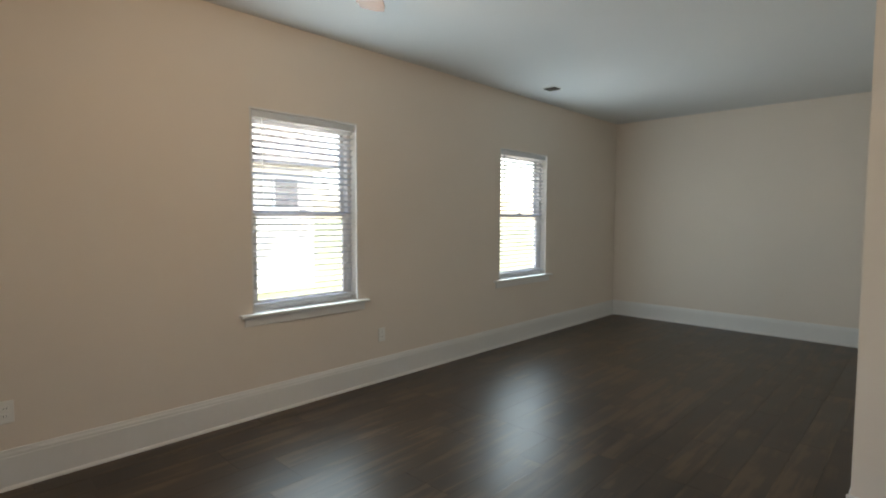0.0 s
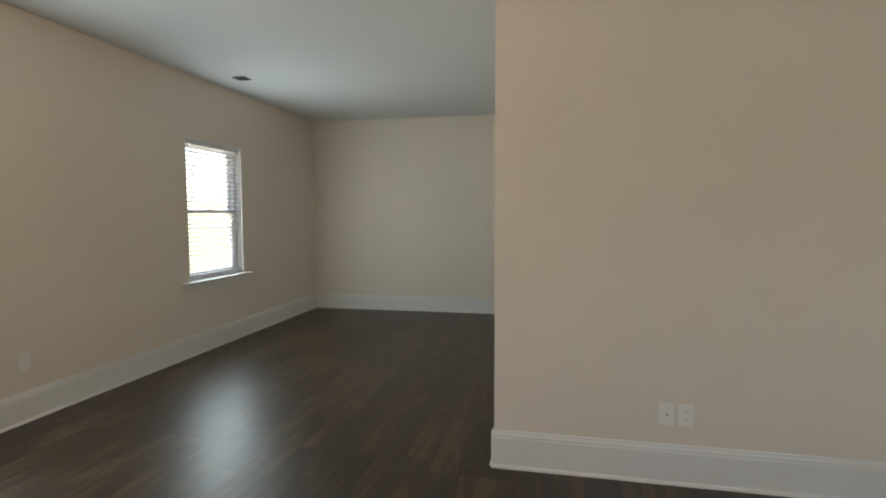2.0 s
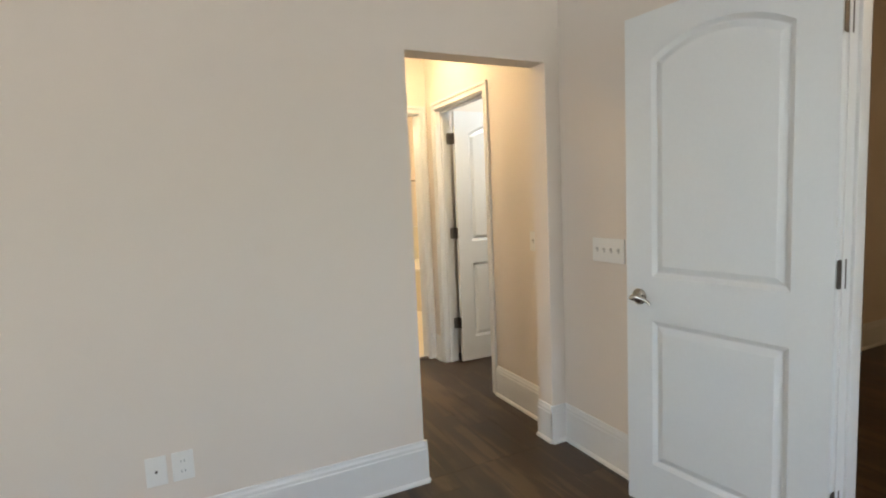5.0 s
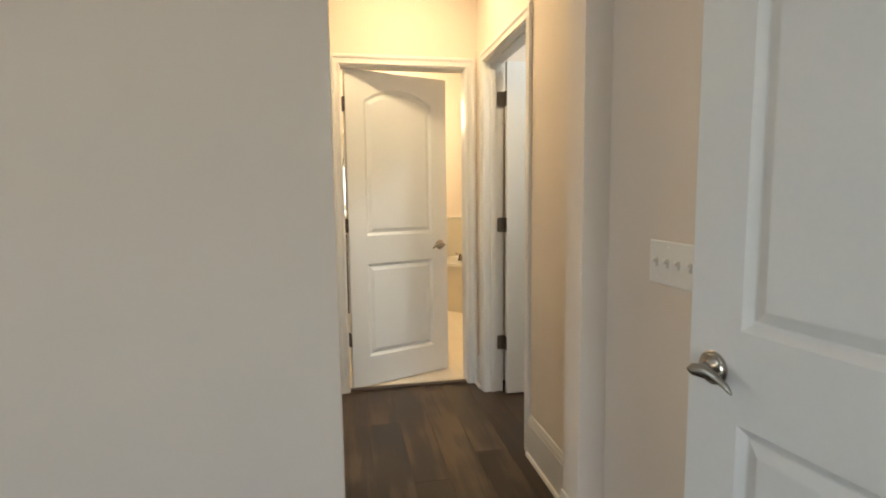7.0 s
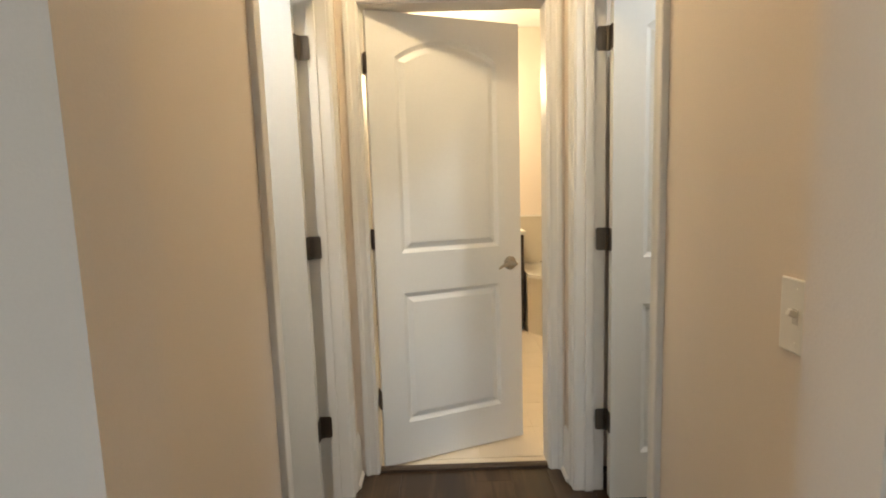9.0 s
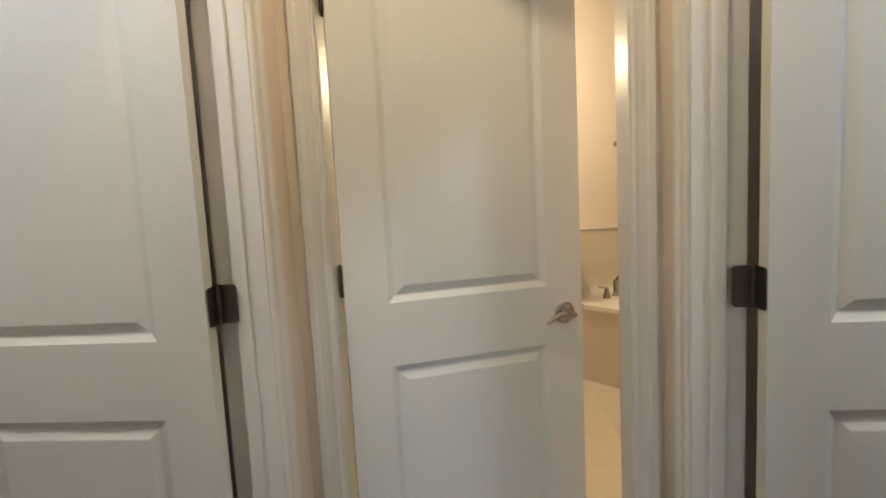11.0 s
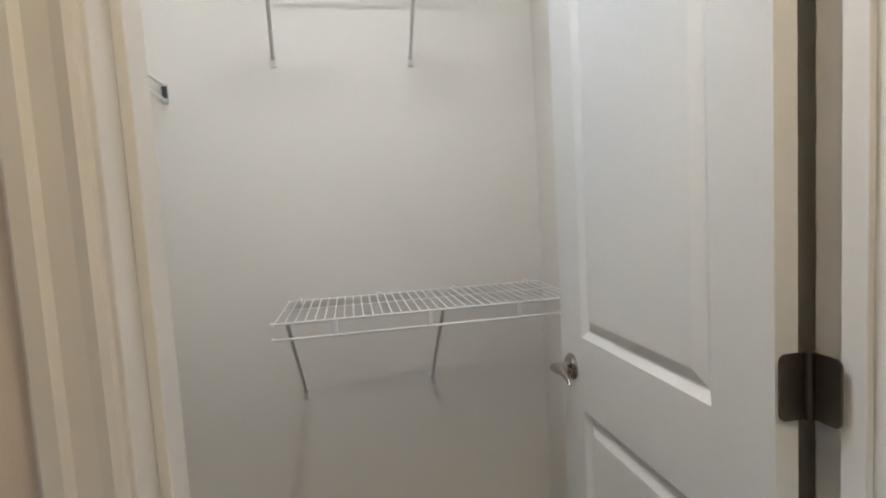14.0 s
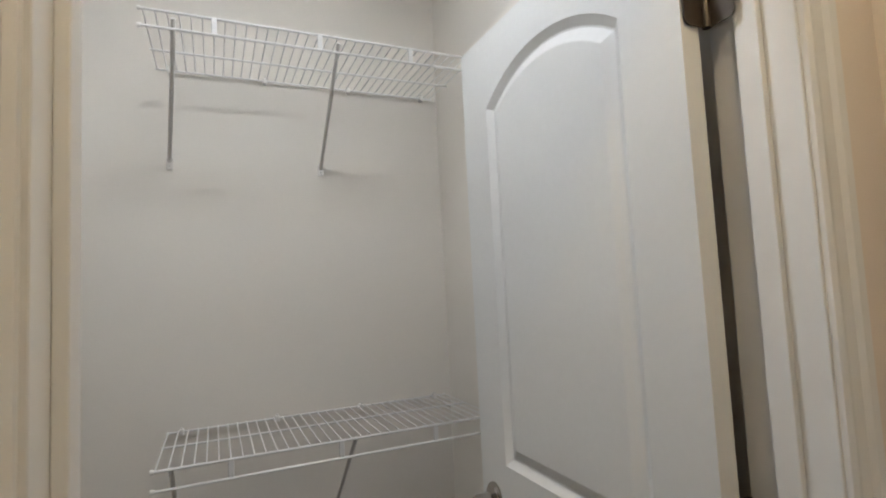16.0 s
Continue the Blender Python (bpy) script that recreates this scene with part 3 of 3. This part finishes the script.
for i in range(5):
    bm = bmesh.new()
    pts = [(0.20, -0.05), (0.30, -0.062), (0.72, -0.075), (0.785, -0.062), (0.80, -0.02), (0.80, 0.02), (0.785, 0.062), (0.72, 0.075), (0.30, 0.062), (0.20, 0.05)]
    up = [bm.verts.new((x, y, 0.003)) for x, y in pts]
    dn = [bm.verts.new((x, y, -0.003)) for x, y in pts]
    bm.faces.new(up)
    bm.faces.new(dn[::-1])
    for k in range(len(pts)):
        bm.faces.new([up[k], dn[k], dn[(k + 1) % len(pts)], up[(k + 1) % len(pts)]])
    bl = part("blade", bm, FANWOOD, fan)
    bl.matrix_local = pose(0, 0, -0.25, 0, 0, 134 + 72 * i) @ pose(0, 0, 0, 10)
    arm = part("blade_iron", box(0.10, 0.25, -0.018, 0.018, -0.012, -0.005, 0.002), NICKEL, bl)


def dome_light(x, y, label):
    d = tagged(empty("ceiling_light", pose(x, y, H)), label, "ceiling light", "flush ceiling lights")
    part("base", lathe([(0, 0), (0.13, 0), (0.13, -0.012), (0.125, -0.02), (0, -0.02)]), NICKEL, d, smooth=True)
    part("diffuser", lathe([(0.12, -0.02), (0.125, -0.04), (0.11, -0.07), (0.075, -0.095), (0, -0.11)]), BULBWARM, d, "lit frosted glass dome", smooth=True)


dome_light(2.40, 1.17, "flush glass dome light on hallway ceiling, lit")
dome_light(1.58, 0.95, "flush glass dome light on closet ceiling, lit")
dome_light(3.60, 0.95, "flush glass dome light on side room ceiling, lit")
dome_light(4.4, -2.2, "flush glass dome light on den ceiling, lit")

# ---- closet ----


def wire_shelf(label, m, length, depth, braces):
    """A wire shelf along local x, its back edge on the wall at local y = 0, its top at local z = 0, towards local -y."""
    s = tagged(empty("wire_shelf", m), label, "shelf", "closet wire shelves")
    for name, y, z, r in (("back_rod", -0.012, 0, 0.0032), ("middle_rod", -depth * 0.42, -0.004, 0.0032), ("front_rod", -depth, 0, 0.0036), ("lip_rod", -depth - 0.002, -0.042, 0.0036)):
        part(name, rod((0, y, z), (length, y, z), r, 8), WIRE, s, smooth=True)
    n = int(length / 0.0255)
    first = None
    for i in range(n + 1):
        x = 0.006 + (length - 0.012) * i / n
        if first is None:
            first = wire = part("deck_wire", rod((0, -0.012, 0.003), (0, -depth, 0.003), 0.0016, 6), WIRE, s)
        else:
            wire = new("deck_wire", first.data)
            wire.parent = s
        wire.location = (x, 0, 0)
        if i % 10 == 6:
            part("lip_tie", box(x - 0.0065, x + 0.0065, -depth - 0.004, -depth + 0.001, -0.044, 0.002, 0.0015), WIRE, s)
    for x in (0, length):
        for z in (0, -0.042):
            part("end_cap", rod((x - 0.004, -depth, z), (x + 0.004, -depth, z), 0.0058, 8), PLASTIC, s)
    part("end_bracket", box(length + 0.001, length + 0.022, -depth - 0.008, -depth + 0.012, -0.052, 0.008, 0.002), GREY, s, "grey metal end bracket")
    for i in range(4):
        x = 0.04 + (length - 0.08) * i / 3
        c = part("wall_clip", box(x - 0.006, x + 0.006, -0.020, -0.0, -0.010, 0.008, 0.002), PLASTIC, s)
        part("screw", rod((x, -0.018, 0.010), (x, -0.010, 0.010), 0.003, 6), GREY, c)
    for x0, x1, drop in braces:
        b = part("brace", bmesh.new(), GREY, s, "grey metal support brace")
        bm = bmesh.new()
        p, q = Vector((x0, -depth + 0.02, -0.004)), Vector((x1, -0.010, -drop))
        add_rod(bm, p, q, 0.0055, 8)
        bmesh.ops.create_uvsphere(bm, u_segments=8, v_segments=6, radius=0.0075, matrix=Matrix.Translation(q))
        bm.to_mesh(b.data)
        bm.free()
        foot = part("brace_foot", box(x1 - 0.009, x1 + 0.009, -0.008, 0.0, -drop - 0.028, -drop + 0.012, 0.003), PLASTIC, b)
        for dz in (-0.018, -0.006):
            part("screw", rod((x1, -0.007, -drop + dz), (x1, -0.0105, -drop + dz), 0.0028, 6), GREY, b)
    return s


SX = 0.645
# the local x axis of these two shelves runs from the near end to the side wall
wire_shelf("white wire shelf with braces, low on closet wall", pose(SX, 1.605, 1.051, 0, 0, 90) @ pose(-0.86, 0, 0), 0.86, 0.362, [(0.035, 0.036, 0.305), (0.46, 0.464, 0.305)])
wire_shelf("white wire shelf with braces, high on closet wall", pose(SX, 1.605, 2.105, 0, 0, 90) @ pose(-0.88, 0, 0), 0.88, 0.362, [(0.07, 0.035, 0.27), (0.47, 0.475, 0.27)])
side_shelf = wire_shelf("white wire shelf along the near closet wall", pose(1.78, 0.17, 1.752, 0, 0, 180), 1.12, 0.262, [])
part("bracket_slot", box(1.100, 1.105, -0.276, -0.262, -0.042, -0.006), DARK, side_shelf)

# ---- bathroom ----
bath_floor = tagged(finish("floor_bath", box(1.3, 4.3, 1.805, 4.5, -0.06, 0.0), TILE), "cream tiled bathroom floor", "floor", kind="structure")
tub = tagged(empty("corner_bathtub", pose(0, 0, 0)), "white corner bathtub in cream tiled surround", "bathtub")
TZ = 0.53


def slab(pts, z0, z1):
    bm = bmesh.new()
    a = [bm.verts.new((x, y, z0)) for x, y in pts]
    b = [bm.verts.new((x, y, z1)) for x, y in pts]
    bm.faces.new(a[::-1])
    bm.faces.new(b)
    for i in range(len(pts)):
        j = (i + 1) % len(pts)
        bm.faces.new([a[i], a[j], b[j], b[i]])
    return bm


part("skirt", slab([(3.08, 4.49), (3.08, 3.87), (3.95, 3.00), (4.29, 3.00), (4.29, 4.49)], 0.001, TZ - 0.03), SURROUND, tub)
part("deck", slab([(3.078, 4.49), (3.078, 3.837), (3.94, 2.975), (4.29, 2.975), (4.29, 4.49)], TZ - 0.03, TZ), TUB, tub, "white acrylic tub deck")
part("surround", slab([(3.05, 4.46), (4.26, 4.46), (4.26, 3.0), (4.295, 3.0), (4.295, 4.495), (3.05, 4.495)], TZ, 0.98), SURROUND, tub)
part("ledge", slab([(3.05, 4.45), (4.25, 4.45), (4.25, 3.0), (4.297, 3.0), (4.297, 4.497), (3.05, 4.497)], 0.98, 0.995), TUB, tub)
faucet = tagged(empty("tub_faucet", pose(3.36, 4.10, TZ, 0, 0, -45)), "brushed nickel tub faucet with two lever handles", "faucet")
part("spout_base", lathe([(0, 0), (0.03, 0), (0.03, 0.01), (0.02, 0.02), (0.018, 0.11), (0, 0.12)], 16), NICKEL, faucet, smooth=True)
bm = bmesh.new()
last = Vector((0, 0, 0.10))
for i in range(1, 9):
    a = i / 8
    nxt = Vector((0.17 * a, 0.0, 0.10 + 0.10 * math.sin(a * 2.2)))
    add_rod(bm, last, nxt, 0.014, 10)
    last = nxt
part("spout", bm, NICKEL, faucet, smooth=True)
for y in (-0.12, 0.12):
    hd = part("tap_handle", lathe([(0, 0), (0.026, 0), (0.024, 0.02), (0.014, 0.05), (0.015, 0.07), (0, 0.075)], 14), NICKEL, faucet, smooth=True)
    hd.location = (0, y, 0)
    part("lever", rod((0, 0, 0.068), (-0.02, 0.07 if y > 0 else -0.07, 0.085), 0.006, 8), NICKEL, hd)
bar = tagged(empty("towel_bar", pose(3.47, 4.5, 1.62)), "brushed nickel towel bar on bathroom wall", "towel bar")
for x in (0.0, 0.6):
    part("post", rod((x, 0, 0), (x, -0.065, 0), 0.016, 12), NICKEL, bar, smooth=True)
    bm = bmesh.new()
    bmesh.ops.create_uvsphere(bm, u_segments=14, v_segments=8, radius=0.026, matrix=Matrix.Translation((x, -0.065, 0)))
    part("finial", bm, NICKEL, bar, smooth=True)
part("rail", rod((0, -0.065, 0), (0.6, -0.065, 0), 0.009, 12), NICKEL, bar, smooth=True)
van = tagged(empty("vanity_cabinet", pose(1.75, 4.5, 0)), "dark espresso bathroom vanity with pale top", "vanity")
part("body", box(0, 1.31, -0.56, -0.005, 0.09, 0.86, 0.003), ESPRESSO, van)
part("toe_kick", box(0.0, 1.31, -0.50, -0.01, 0.001, 0.09), ESPRESSO, van)
for i in range(3):
    dr = part("cabinet_door", box(0.03 + 0.41 * i, 0.40 + 0.41 * i, -0.578, -0.561, 0.13, 0.82, 0.006), ESPRESSO, van)
    part("knob", rod((0.37 + 0.41 * i, -0.578, 0.62), (0.37 + 0.41 * i, -0.600, 0.62), 0.012, 12), NICKEL, dr)
part("countertop", box(-0.02, 1.325, -0.585, -0.003, 0.861, 0.895, 0.006), TUB, van)
part("backsplash", box(-0.02, 1.325, -0.025, -0.003, 0.896, 1.0, 0.004), TUB, van)
mir = tagged(empty("wall_mirror", pose(1.80, 4.498, 1.02)), "frameless wall mirror above the vanity", "mirror")
part("mirror_glass", box(0, 1.2, -0.006, 0, 0, 0.95, 0.001), mirror, mir)
vl = tagged(empty("vanity_light", pose(2.4, 4.498, 2.12)), "nickel vanity light bar with lit glass shades", "wall light")
part("back_plate", box(-0.3, 0.3, -0.03, 0, -0.05, 0.05, 0.008), NICKEL, vl)
for x in (-0.22, 0.0, 0.22):
    g = part("glass_shade", lathe([(0.03, 0.06), (0.05, 0.0), (0.062, -0.06), (0.058, -0.06), (0.0, 0.04)], 18), BULBWARM, vl, "lit frosted glass shade", smooth=True)
    g.location = (x, -0.11, 0.0)

# ---- floors ----
sub = tagged(finish("floor", box(WX, 6.9, BACK, FY, -0.08, -0.0035), GROUT), "dark-stained wood plank floor", "floor", kind="structure")
PW, PL = 0.165, 1.22


def plank_mesh(name, w, l):
    bm = bmesh.new()
    c = 0.0006
    lo = [bm.verts.new(v) for v in ((0.0004, 0.0004, -0.006), (w - 0.0004, 0.0004, -0.006), (w - 0.0004, l - 0.0004, -0.006), (0.0004, l - 0.0004, -0.006))]
    md = [bm.verts.new(v) for v in ((0.0004, 0.0004, -c), (w - 0.0004, 0.0004, -c), (w - 0.0004, l - 0.0004, -c), (0.0004, l - 0.0004, -c))]
    hi = [bm.verts.new(v) for v in ((c, c, 0), (w - c, c, 0), (w - c, l - c, 0), (c, l - c, 0))]
    bm.faces.new(hi)
    for a, b in ((lo, md), (md, hi)):
        for i in range(4):
            j = (i + 1) % 4
            bm.faces.new([a[i], a[j], b[j], b[i]])
    bmesh.ops.recalc_face_normals(bm, faces=bm.faces[:])
    me = bpy.data.meshes.new(name)
    bm.to_mesh(me)
    bm.free()
    me.materials.append(PLANK)
    return me


full = plank_mesh("plank", PW, PL)
cut = {}
rest_v, rest_f = [], []
rng = random.Random(4)
count = 0


def lay(x, w, y0, y1):
    global count
    near = -3.13 < x < 3.0 and -2.9 < (y0 + y1) / 2 < 3.6
    if near and count < 300:
        l = y1 - y0
        if abs(l - PL) < 1e-4 and abs(w - PW) < 1e-4:
            me = full
        else:
            key = (round(w, 3), round(l, 3))
            me = cut.setdefault(key, None) or plank_mesh("plank", *key)
            cut[key] = me
        ob = new("plank", me)
        ob.parent = sub
        ob.location = (x, y0, 0)
        count += 1
        return
    i = len(rest_v)
    g = 0.001
    rest_v.extend([(x + g, y0 + g, 0), (x + w - g, y0 + g, 0), (x + w - g, y1 - g, 0), (x + g, y1 - g, 0), (x + g, y0 + g, -0.004), (x + w - g, y0 + g, -0.004), (x + w - g, y1 - g, -0.004), (x + g, y1 - g, -0.004)])
    rest_f.extend([(i, i + 1, i + 2, i + 3), (i, i + 4, i + 5, i + 1), (i + 1, i + 5, i + 6, i + 2), (i + 2, i + 6, i + 7, i + 3), (i + 3, i + 7, i + 4, i)])


def lay_room(x0, x1, y0, y1):
    x = x0
    while x < x1 - 0.01:
        w = min(PW, x1 - x)
        y = y0 - rng.choice([0, 0.2, 0.4, 0.61, 0.8, 1.0])
        while y < y1 - 0.01:
            a, b = max(y, y0), min(y + PL, y1)
            if b - a > 0.02:
                lay(x, w, a, b)
            y += PL
        x += PW


lay_room(0.645, 4.3, 0.017, 1.80)
lay_room(WX, RX, BACK, 0.0155)
lay_room(WX, 0.015, 0.0165, FY)
lay_room(RX + 0.001, 6.9, BACK, 0.0155)
me = bpy.data.meshes.new("planks")
me.from_pydata(rest_v, [], rest_f)
me.materials.append(PLANK)
ob = tagged(new("planks", me), "dark wood planks of the outlying floor", kind="stuff")
ob.parent = sub

# bathroom tiles
tile = box(0.001, 0.299, 0.001, 0.299, 0.0, 0.004, 0.001)
tile_me = bpy.data.meshes.new("tile")
tile.to_mesh(tile_me)
tile.free()
tile_me.materials.append(TILE)
for i in range(10):
    for j in range(9):
        ob = new("tile", tile_me)
        ob.parent = bath_floor
        ob.location = (1.3 + 0.3 * i, 1.846 + 0.3 * j if j < 8 else 1.846 + 0.3 * 8 - 0.05, 0.0 if j < 8 else 0.001)
